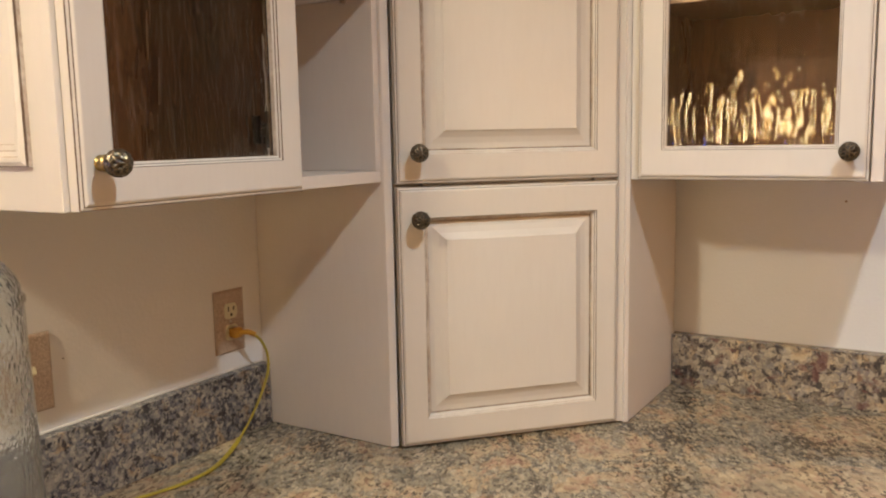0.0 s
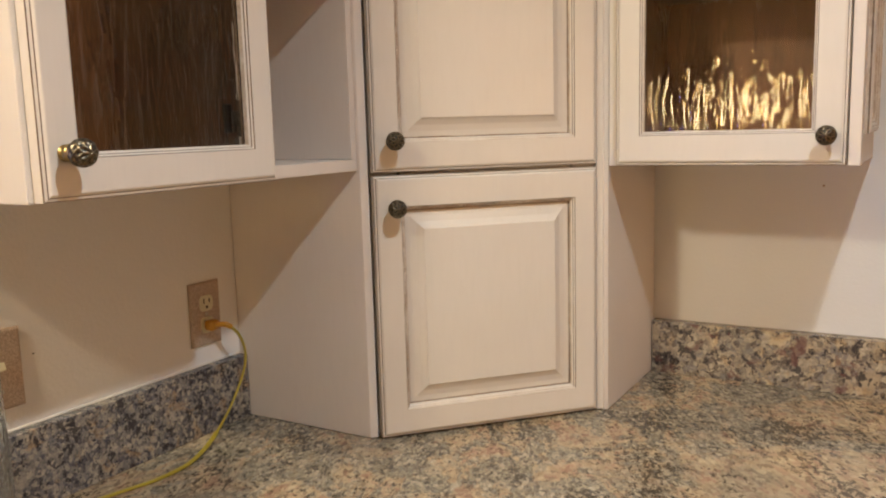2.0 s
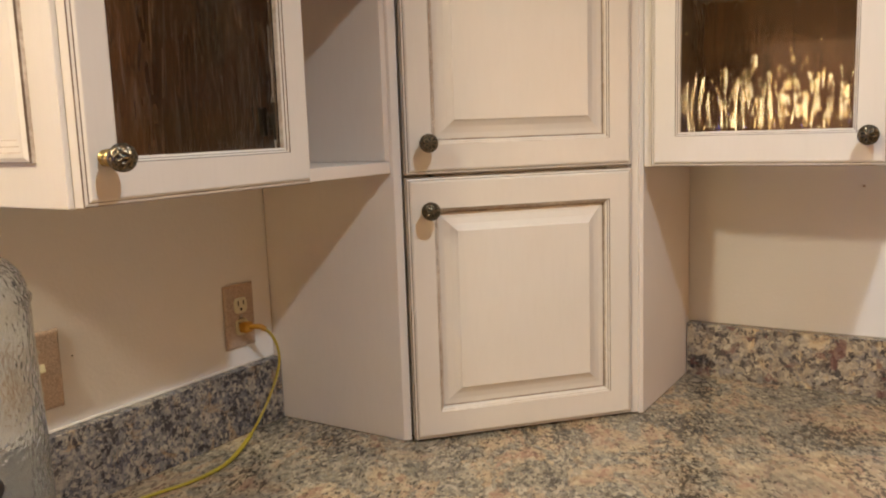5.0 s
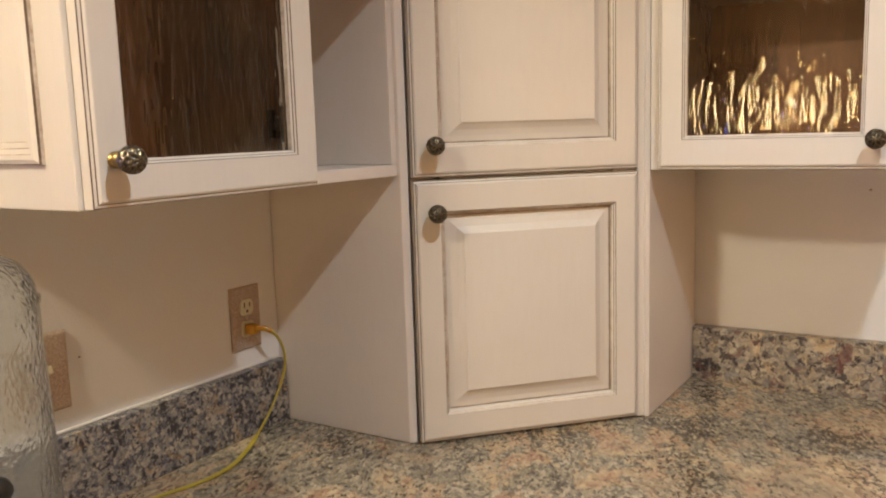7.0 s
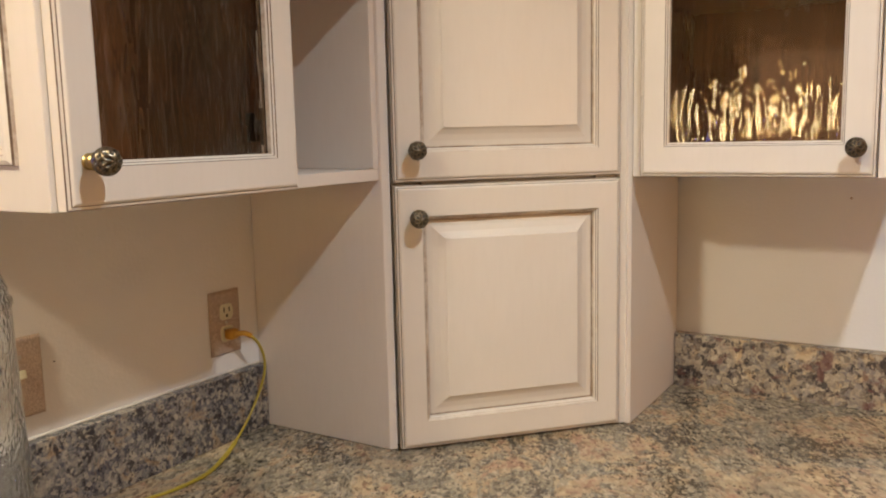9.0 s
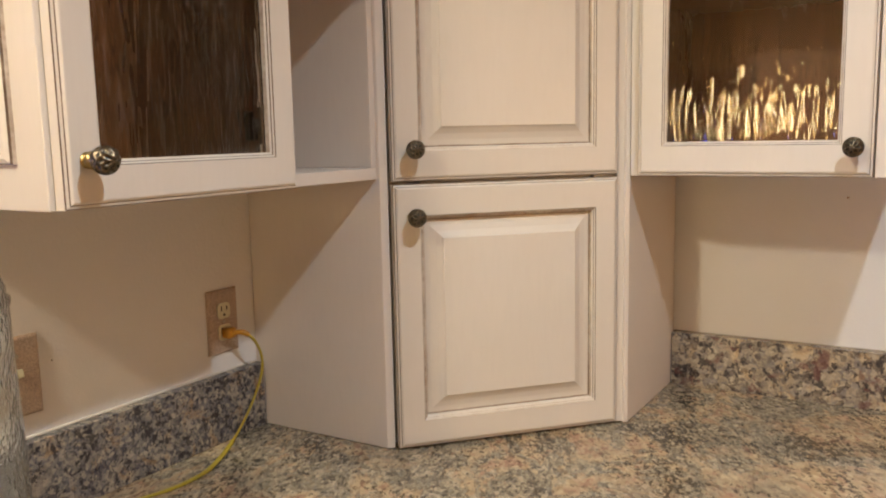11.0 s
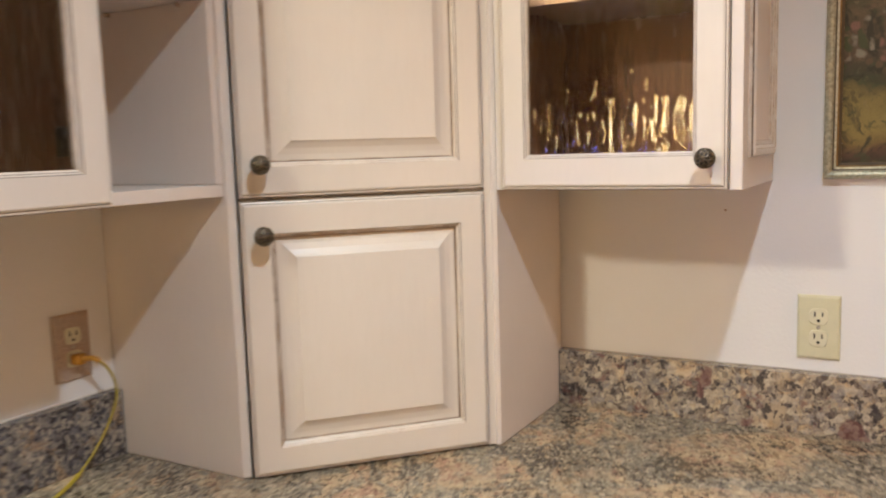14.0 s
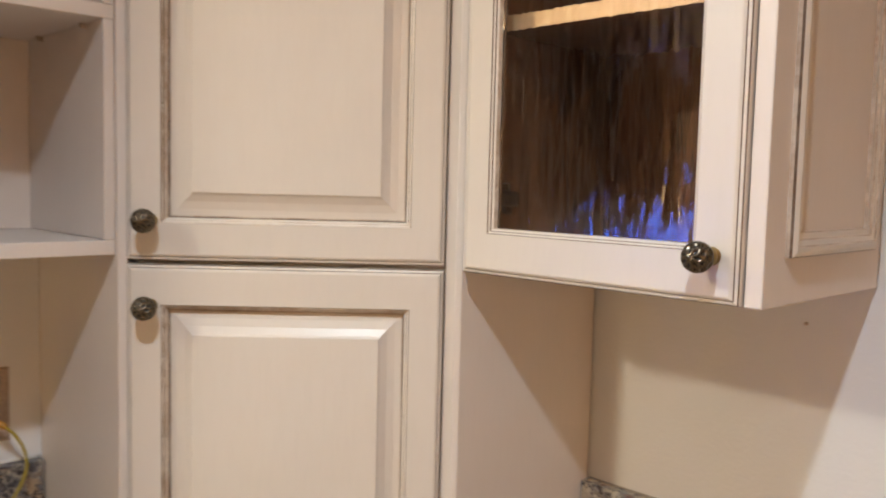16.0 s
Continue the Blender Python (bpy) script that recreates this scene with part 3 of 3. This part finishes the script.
part("stile", diag_box(-0.2045, -0.155, -0.042, -0.018, Z0 + 0.001, UT - 0.002), CREAM, corner)
part("stile", diag_box(0.160, 0.2165, -0.018, 0.0, Z0 + 0.001, UT - 0.002), CREAM, corner)
part("filler_strip", diag_box(0.2012, 0.2150, 0.0005, 0.0125, Z0 + 0.001, UT - 0.002), CREAM, corner)
part("rail", diag_box(-0.1545, 0.1595, -0.018, -0.0005, Z0 + 0.001, Z0 + 0.045), CREAM, corner)
part("rail", diag_box(-0.1545, 0.1595, -0.026, -0.007, UB - 0.03, UB + 0.03), CREAM, corner)
part("rail", diag_box(-0.1545, 0.1595, -0.018, -0.0005, UT - 0.05, UT - 0.002), CREAM, corner)
part("top_panel", prism([(0.003, -0.003), (0.003, -0.590), (D0 - 0.008, -0.590), (0.590, -D0 + 0.008), (0.590, -0.003)], UT - 0.02, UT - 0.003), SIDE, corner)
DL, DR = -0.2058, 0.1995
LOW = CT + 0.0045
low = DIAG @ Matrix.Translation((DL, -0.0012, LOW))
panel_door(corner, low, DR - DL, 1.3645 - LOW, 0.043, (0.0323, 1.312 - LOW), (0.0018, 0.003, 0.001, 0.0085))
high = DIAG @ Matrix.Translation((DL, -0.0012, 1.3698))
panel_door(corner, high, DR - DL, UT - 0.012 - 1.3698, 0.043, (0.0323, 0.0512), (0.0018, 0.005, 0.001, 0.0))

# ---- wall cabinet beside it, on the white wall ----
XR = 1.012
right = thing("wall_cabinet", (0.81, -0.15, URB), "cream glazed wall cabinet with a rain-glass door", "cabinet", "wall cabinets")
part("end_panel", box((XR - 0.018, -0.305, URB), (XR, -0.002, UT), {(0, -1): 1}, 0.0015), [SIDE, BROWN], right)
part("side_panel", box((0.6115, -0.277, URB), (0.6295, -0.002, UT), {(0, 1): 1}), [SIDE, BROWN], right)
part("bottom_panel", box((0.630, -0.2765, URB + 0.002), (XR - 0.0185, -0.002, URB + 0.020), {(2, 1): 1}), [SIDE, BROWN], right)
part("top_panel", box((0.630, -0.2765, UT - 0.018), (XR - 0.0185, -0.002, UT), {(2, -1): 1}), [SIDE, BROWN], right)
part("back_panel", box((0.630, -0.010, URB + 0.0205), (XR - 0.0185, -0.003, UT - 0.0185)), BROWN, right, "dark brown wooden back lining")
part("shelf", box((0.6305, -0.260, 1.668), (XR - 0.019, -0.0105, 1.687), {(2, 1): 1, (2, -1): 1}), [DIM_EDGE, BROWN], right)
part("stile", box((0.6112, -0.296, URB), (0.650, -0.2772, UT), edge=0.0012), CREAM, right)
part("stile", box((XR - 0.040, -0.296, URB), (XR - 0.0185, -0.2772, UT), edge=0.0012), CREAM, right)
part("rail", box((0.6505, -0.2955, URB), (XR - 0.0405, -0.2775, URB + 0.038)), CREAM, right)
part("rail", box((0.6505, -0.2955, UT - 0.038), (XR - 0.0405, -0.2775, UT)), CREAM, right)
at_r = Matrix.Translation((0.6295, -0.2972, URB + 0.0015))
door_r = glass_door(right, at_r, 0.363, UT - URB - 0.010, 0.041, (0.337, 0.0465), (0.001, 0.009, 0.0035, 0.0))
hinge(door_r, Matrix.Translation((0.640, -0.277, 1.458)) @ Matrix.Rotation(radians(90), 4, "Z"))
end_r = Matrix.Translation((XR, -0.262, 1.412)) @ Matrix.Rotation(radians(90), 4, "Z")
mould_frame("moulding", end_r, 0.228, UT - 0.05 - 1.412, right)

# ---- wall cabinet on the other wall, with the open shelves ----
YL0, YL1 = -1.2045, -0.835
left = thing("wall_cabinet", (0.15, -1.03, ULB), "cream glazed wall cabinet with a dark rain-glass door", "cabinet", "wall cabinets")
part("end_panel", box((0.002, YL0, ULB), (0.305, YL0 + 0.018, UT), {(1, 1): 1}, 0.0015), [CREAM, BROWN], left)
part("side_panel", box((0.002, YL1 - 0.018, ULB), (0.286, YL1, UT), {(1, -1): 1}), [SIDE, BROWN], left)
part("bottom_panel", box((0.002, YL0 + 0.0185, ULB + 0.002), (0.2855, YL1 - 0.0185, ULB + 0.020), {(2, 1): 1}), [SIDE, BROWN], left)
part("top_panel", box((0.002, YL0 + 0.0185, UT - 0.018), (0.2855, YL1 - 0.0185, UT), {(2, -1): 1}), [SIDE, BROWN], left)
part("back_panel", box((0.003, YL0 + 0.0185, ULB + 0.0205), (0.010, YL1 - 0.0185, UT - 0.0185)), BROWN, left, "dark brown wooden back lining")
part("stile", box((0.2862, YL0 + 0.0185, ULB), (0.305, YL0 + 0.040, UT), edge=0.0012), CREAM, left)
part("stile", box((0.2862, YL1 - 0.040, ULB), (0.305, YL1, UT), edge=0.0012), CREAM, left)
part("rail", box((0.2865, YL0 + 0.0405, ULB), (0.3045, YL1 - 0.0405, ULB + 0.038)), CREAM, left)
part("rail", box((0.2865, YL0 + 0.0405, UT - 0.038), (0.3045, YL1 - 0.0405, UT)), CREAM, left)
at_l = Matrix.Translation((0.3062, -1.1975, ULB + 0.0015)) @ Matrix.Rotation(radians(90), 4, "Z")
door_l = glass_door(left, at_l, 0.354, UT - ULB - 0.010, 0.041, (0.026, 0.0505), (0.0, 0.003, 0.002, 0.0))
hinge(door_l, Matrix.Translation((0.292, -0.864, 1.461)) @ Matrix.Rotation(radians(180), 4, "Z"))
end_l = Matrix.Translation((0.036, YL0, ULB + 0.049))
mould_frame("moulding", end_l, 0.221, UT - 0.05 - ULB - 0.049, left)

cubby = thing("open_shelves", (0.15, -0.72, ULB), "white painted open shelf unit between two cabinets", "shelf")
Y0, Y1 = YL1 + 0.0005, -0.6108
part("bottom_board", box((0.003, Y0, ULB), (0.290, Y1, ULB + 0.019), edge=0.0012), SIDE, cubby)
part("shelf", box((0.012, Y0, 1.673), (0.290, Y1, 1.691), edge=0.0012), SIDE, cubby)
part("top_board", box((0.012, Y0, UT - 0.02), (0.290, Y1, UT), edge=0.0012), SIDE, cubby)
part("back_panel", box((0.003, Y0, ULB + 0.0195), (0.0115, Y1, UT)), SIDE, cubby)
part("side_board", box((0.012, -0.6245, ULB + 0.0195), (0.290, Y1, 1.6725), edge=0.0012), SIDE, cubby)
part("side_board", box((0.012, -0.6245, 1.6915), (0.290, Y1, UT - 0.0205), edge=0.0012), SIDE, cubby)


for x in (0.235, 0.075):
    pin = lathe([(0.0034, 0.0), (0.0034, 0.007), (0.0026, 0.008)], Matrix.Translation((x, -0.6247, 1.6690)) @ Matrix.Rotation(radians(90), 4, "X"), 10)
    part("shelf_pin", pin, STONE_PLATE, cubby, "small brown shelf pin")


# ---- outlets and switch ----
def plate(parent, at, mat, w=0.070, h=0.114):
    rows = [(0.0, 0.0, 0), (0.0, 0.0022, 0), (0.0022, 0.0048, 0), (0.0048, 0.0056, 0)]
    return part("cover_plate", rings(w, h, rows, at @ Matrix.Translation((-w / 2, 0, -h / 2)), True, True), mat, parent)


def receptacle(parent, at):
    """One socket face with its two slots and round earth hole, flattened at its sides."""
    bm = bmesh.new()
    loops = []
    for r, d in ((0.0172, 0.0), (0.0172, 0.0070), (0.0162, 0.0078)):
        loop = []
        for i in range(28):
            a = 2 * math.pi * i / 28
            loop.append(bm.verts.new(at @ Vector((max(-0.0150, min(0.0150, r * math.cos(a))), -d, max(-0.0140, min(0.0140, r * math.sin(a)))))))
        loops.append(loop)
    for a, b in zip(loops, loops[1:]):
        for i in range(28):
            bm.faces.new((a[i], a[(i + 1) % 28], b[(i + 1) % 28], b[i]))
    bm.faces.new(loops[-1])
    face = part("receptacle", bm, IVORY_FACE, parent)
    # raised black pieces stand for the shade in the slots and earth hole
    for x, z, hh in ((-0.0062, 0.0042, 0.0046), (0.0062, 0.0042, 0.0038)):
        slot = bmesh.new()
        add_box(slot, (x - 0.0012, -0.0083, z - hh), (x + 0.0012, -0.0070, z + hh))
        bmesh.ops.transform(slot, matrix=at, verts=slot.verts)
        part("slot", slot, SLOT, face)
    hole = lathe([(0.0027, 0.0070), (0.0027, 0.0083)], at @ Matrix.Translation((0, 0, -0.0070)) @ Matrix.Rotation(radians(90), 4, "X"), 12)
    part("earth_hole", hole, SLOT, face)
    return face


def screw(parent, at, d=0.0056):
    part("screw", lathe([(0.0034, d - 0.001), (0.0034, d + 0.0006), (0.0022, d + 0.0014)], at @ Matrix.Rotation(radians(90), 4, "X"), 12), STEEL, parent)


def outlet(at, mat, label):
    ob = thing("wall_outlet", at.translation, label, "outlet")
    plate(ob, at, mat)
    for z in (0.0195, -0.0195):
        receptacle(ob, at @ Matrix.Translation((0, 0, z)))
    screw(ob, at)
    return ob


at_ro = Matrix.Translation((1.0925, -0.0008, 1.106))
outlet(at_ro, IVORY, "ivory plastic double outlet on the white wall")
at_lo = Matrix.Translation((0.0008, -0.691, 1.125)) @ Matrix.Rotation(radians(90), 4, "Z")
outlet(at_lo, STONE_PLATE, "double outlet with a mottled brown cover plate")
at_sw = Matrix.Translation((0.0008, -1.075, 1.124)) @ Matrix.Rotation(radians(90), 4, "Z")
switch = thing("light_switch", at_sw.translation, "toggle light switch with a mottled brown plate", "switch")
plate(switch, at_sw, STONE_PLATE)
tog = bmesh.new()
add_box(tog, (-0.0045, -0.0160, -0.003), (0.0045, -0.0045, 0.009), edge=0.0015)
bmesh.ops.transform(tog, matrix=at_sw @ Matrix.Rotation(radians(-18), 4, "X"), verts=tog.verts)
part("toggle", tog, IVORY_FACE, switch, "ivory toggle lever")
screw(switch, at_sw @ Matrix.Translation((0, 0, 0.030)))
screw(switch, at_sw @ Matrix.Translation((0, 0, -0.030)))

# yellow extension cord, plugged in and trailing over the worktop
cord = thing("extension_cord", (0.05, -0.69, 1.10), "yellow flat extension cord plugged into the outlet", "cord")
bm = bmesh.new()
add_box(bm, (0.009, -0.702, 1.096), (0.028, -0.680, 1.115), edge=0.005)
tube(bm, smooth_line([(0.026, -0.690, 1.106), (0.040, -0.682, 1.107), (0.048, -0.674, 1.101)], 5), 0.0048, 10)
part("plug", bm, ORANGE, cord, "amber moulded plug", True)
bm = bmesh.new()
line = smooth_line([(0.046, -0.676, 1.103), (0.051, -0.662, 1.087), (0.052, -0.650, 1.060), (0.050, -0.648, 1.030), (0.050, -0.664, 0.996), (0.053, -0.698, 0.957), (0.062, -0.742, 0.929), (0.082, -0.795, 0.9185), (0.099, -0.845, 0.9175), (0.100, -0.905, 0.9175), (0.085, -0.965, 0.9175), (0.072, -1.03, 0.9175), (0.060, -1.12, 0.9175), (0.052, -1.25, 0.9175), (0.05, -1.46, 0.9175)], 7)
side = Vector((0.5, -0.3, 0.35)).normalized()
for k in (-1, 1):
    tube(bm, [p + side * 0.0015 * k if p.z > 0.93 else p + Vector((0.0018 * k, 0.0010 * k, 0)) for p in line], 0.0022, 7)
part("cable", bm, YELLOW, cord, "yellow two-strand cable", True)

# ---- glass drink jar ----
jar = thing("drink_dispenser", (0.168, -1.290, CT), "tall clear seeded-glass drink dispenser with black tap", "jar")
JX = Matrix.Translation((0.168, -1.290, CT + 0.0008))
outer = [(0.100, 0.0), (0.106, 0.006), (0.107, 0.04), (0.1055, 0.12), (0.1035, 0.22), (0.1010, 0.30), (0.1000, 0.355), (0.1020, 0.3595), (0.1020, 0.3645), (0.0980, 0.368), (0.0980, 0.376), (0.0935, 0.388), (0.083, 0.402), (0.068, 0.411), (0.052, 0.416), (0.046, 0.420)]
inner = [(0.041, 0.420), (0.048, 0.411), (0.064, 0.405), (0.078, 0.397), (0.089, 0.385), (0.0935, 0.371), (0.0938, 0.351), (0.0955, 0.342), (0.0965, 0.30), (0.0985, 0.22), (0.1005, 0.12), (0.102, 0.04), (0.099, 0.014), (0.02, 0.012)]
part("glass_body", lathe(outer + inner, JX, 40), JAR, jar, "clear seeded glass body", True)
tap_at = JX @ Matrix.Translation((0.093, -0.030, 0.200)) @ Matrix.Rotation(radians(90), 4, "Y")
tap = lathe([(0.017, 0.0), (0.017, 0.008), (0.010, 0.011), (0.009, 0.032), (0.0125, 0.036), (0.0135, 0.050), (0.011, 0.056)], tap_at, 20)
lathe([(0.007, -0.014), (0.0075, 0.004), (0.006, 0.006)], JX @ Matrix.Translation((0.137, -0.030, 0.190)), 14, tap)
part("tap", tap, BLACK_PLASTIC, jar, "black plastic tap", True)

# ---- framed tapestry picture ----
PX0, PX1, PZ0, PZ1 = 1.094, 1.99, 1.367, 2.06
picture = thing("framed_picture", (1.54, -0.01, PZ0), "woven garden tapestry in a worn silver-gilt frame", "picture")
PM = Matrix.Translation((PX0, -0.001, PZ0))
W, Hh = PX1 - PX0, PZ1 - PZ0


def moulding_side(i):
    """One mitred side of the picture frame."""
    rows = [(0.0, 0.0, 0), (0.0, 0.012, 0), (0.003, 0.018, 0), (0.007, 0.0205, 0), (0.011, 0.019, 0), (0.014, 0.0145, 2), (0.0165, 0.013, 0), (0.020, 0.0125, 1), (0.0225, 0.0105, 2), (0.027, 0.007, 0), (0.027, 0.0, 0)]
    bm = bmesh.new()
    ends = []
    for inset, d, _ in rows:
        c = ((inset, inset), (W - inset, inset), (W - inset, Hh - inset), (inset, Hh - inset))
        a, b = c[i], c[(i + 1) % 4]
        n = 14
        ends.append([bm.verts.new(PM @ Vector((a[0] + (b[0] - a[0]) * k / n, -d - 0.0005 * noise.noise(Vector((k * 3.1, i * 5.0, inset * 300))), a[1] + (b[1] - a[1]) * k / n))) for k in range(n + 1)])
    for r in range(len(rows) - 1):
        for k in range(len(ends[0]) - 1):
            bm.faces.new((ends[r][k], ends[r][k + 1], ends[r + 1][k + 1], ends[r + 1][k])).material_index = rows[r][2]
    return bm


for i in range(4):
    part("frame_moulding", moulding_side(i), [GILT, GOLD, DARK_LIP], picture)
canvas = bmesh.new()
add_box(canvas, (0, -0.0065, 0), (W - 0.05, -0.001, Hh - 0.05))
cv = part("tapestry", canvas, TAPESTRY, picture, "muted green and ochre floral weave")
cv.matrix_parent_inverse = Matrix()
cv.location = Vector((PX0 + 0.025, -0.001, PZ0 + 0.025)) - picture.location

# ---- ceiling lights and the room behind ----
def ceiling_light(place, label):
    ob = thing("ceiling_light", (place[0], place[1], CEIL), label, "ceiling light", "ceiling lights")
    at = Matrix.Translation((place[0], place[1], 0))
    bm = lathe([(0.085, CEIL - 0.001), (0.084, CEIL - 0.006), (0.060, CEIL - 0.009), (0.056, CEIL - 0.001)], at, 28)
    part("trim_ring", bm, CEILING, ob, "", True)
    bm = lathe([(0.018, CEIL - 0.0005), (0.018, CEIL - 0.004), (0.012, CEIL - 0.006)], at, 16)
    part("lamp_holder", bm, CEILING, ob, "", True)


ceiling_light(LAMP_A, "white ceiling light ring over the worktop corner")
ceiling_light(LAMP_C, "white ceiling light ring over the far worktop")

def offview_lamp(x, y, shade):
    lamp = thing("offview_lamp", (x, y, 0), "assumed floor lamp out of view with a warm glowing shade", "lamp", "floor lamps")
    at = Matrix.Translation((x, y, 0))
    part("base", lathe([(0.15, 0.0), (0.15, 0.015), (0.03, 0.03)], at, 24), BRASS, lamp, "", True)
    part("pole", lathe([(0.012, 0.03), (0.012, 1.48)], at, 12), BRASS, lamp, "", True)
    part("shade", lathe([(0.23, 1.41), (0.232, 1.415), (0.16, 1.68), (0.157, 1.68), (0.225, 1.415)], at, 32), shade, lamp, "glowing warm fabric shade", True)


# the warm lamp mirrored in the glass door
offview_lamp(0.05, -4.55, SHADE)
# unseen lamp added as warm fill for the wall under the cabinets
offview_lamp(3.30, -1.30, FILL_SHADE)


def far_window(name, x0, x1, z0, z1):
    ob = thing(name, ((x0 + x1) / 2, -5.39, z0), "window with blue dusk light in a white frame", "window", "", "structure")
    at = Matrix.Translation((x0, -5.399, z0)) @ Matrix.Rotation(radians(180), 4, "Z") @ Matrix.Translation((-(x1 - x0), 0, 0))
    rows = [(0.0, 0.0, 0), (0.0, 0.03, 0), (0.05, 0.03, 0), (0.055, 0.012, 0), (0.055, 0.0, 0)]
    part("window_frame", rings(x1 - x0, z1 - z0, rows, at, False), CEILING, ob)
    part("pane", box((x0 + 0.055, -5.397, z0 + 0.055), (x1 - 0.055, -5.392, z1 - 0.055)), DUSK, ob, "blue dusk light in the pane")


far_window("window_1", -1.12, -0.86, 0.80, 1.36)
far_window("window_2", -2.85, -2.10, 0.80, 1.38)
far_window("window_3", -2.00, -1.35, 0.80, 1.40)

def nail(at, label, size, paint):
    head = lathe([(0.0022 * size, 0.0), (0.0024 * size, 0.003 * size), (0.0012 * size, 0.004 * size)], at @ Matrix.Rotation(radians(90), 4, "X"), 10)
    tagged(link("nail", head, paint), label, "nail")


nail(Matrix.Translation((0.932, -0.0005, 1.311)), "small brown nail head in the white painted wall", 1.0, STONE_PLATE)
nail(Matrix.Translation((0.0005, -1.020, 1.135)) @ Matrix.Rotation(radians(90), 4, "Z"), "tiny black nail head in the wall beside the switch", 0.5, SLOT)
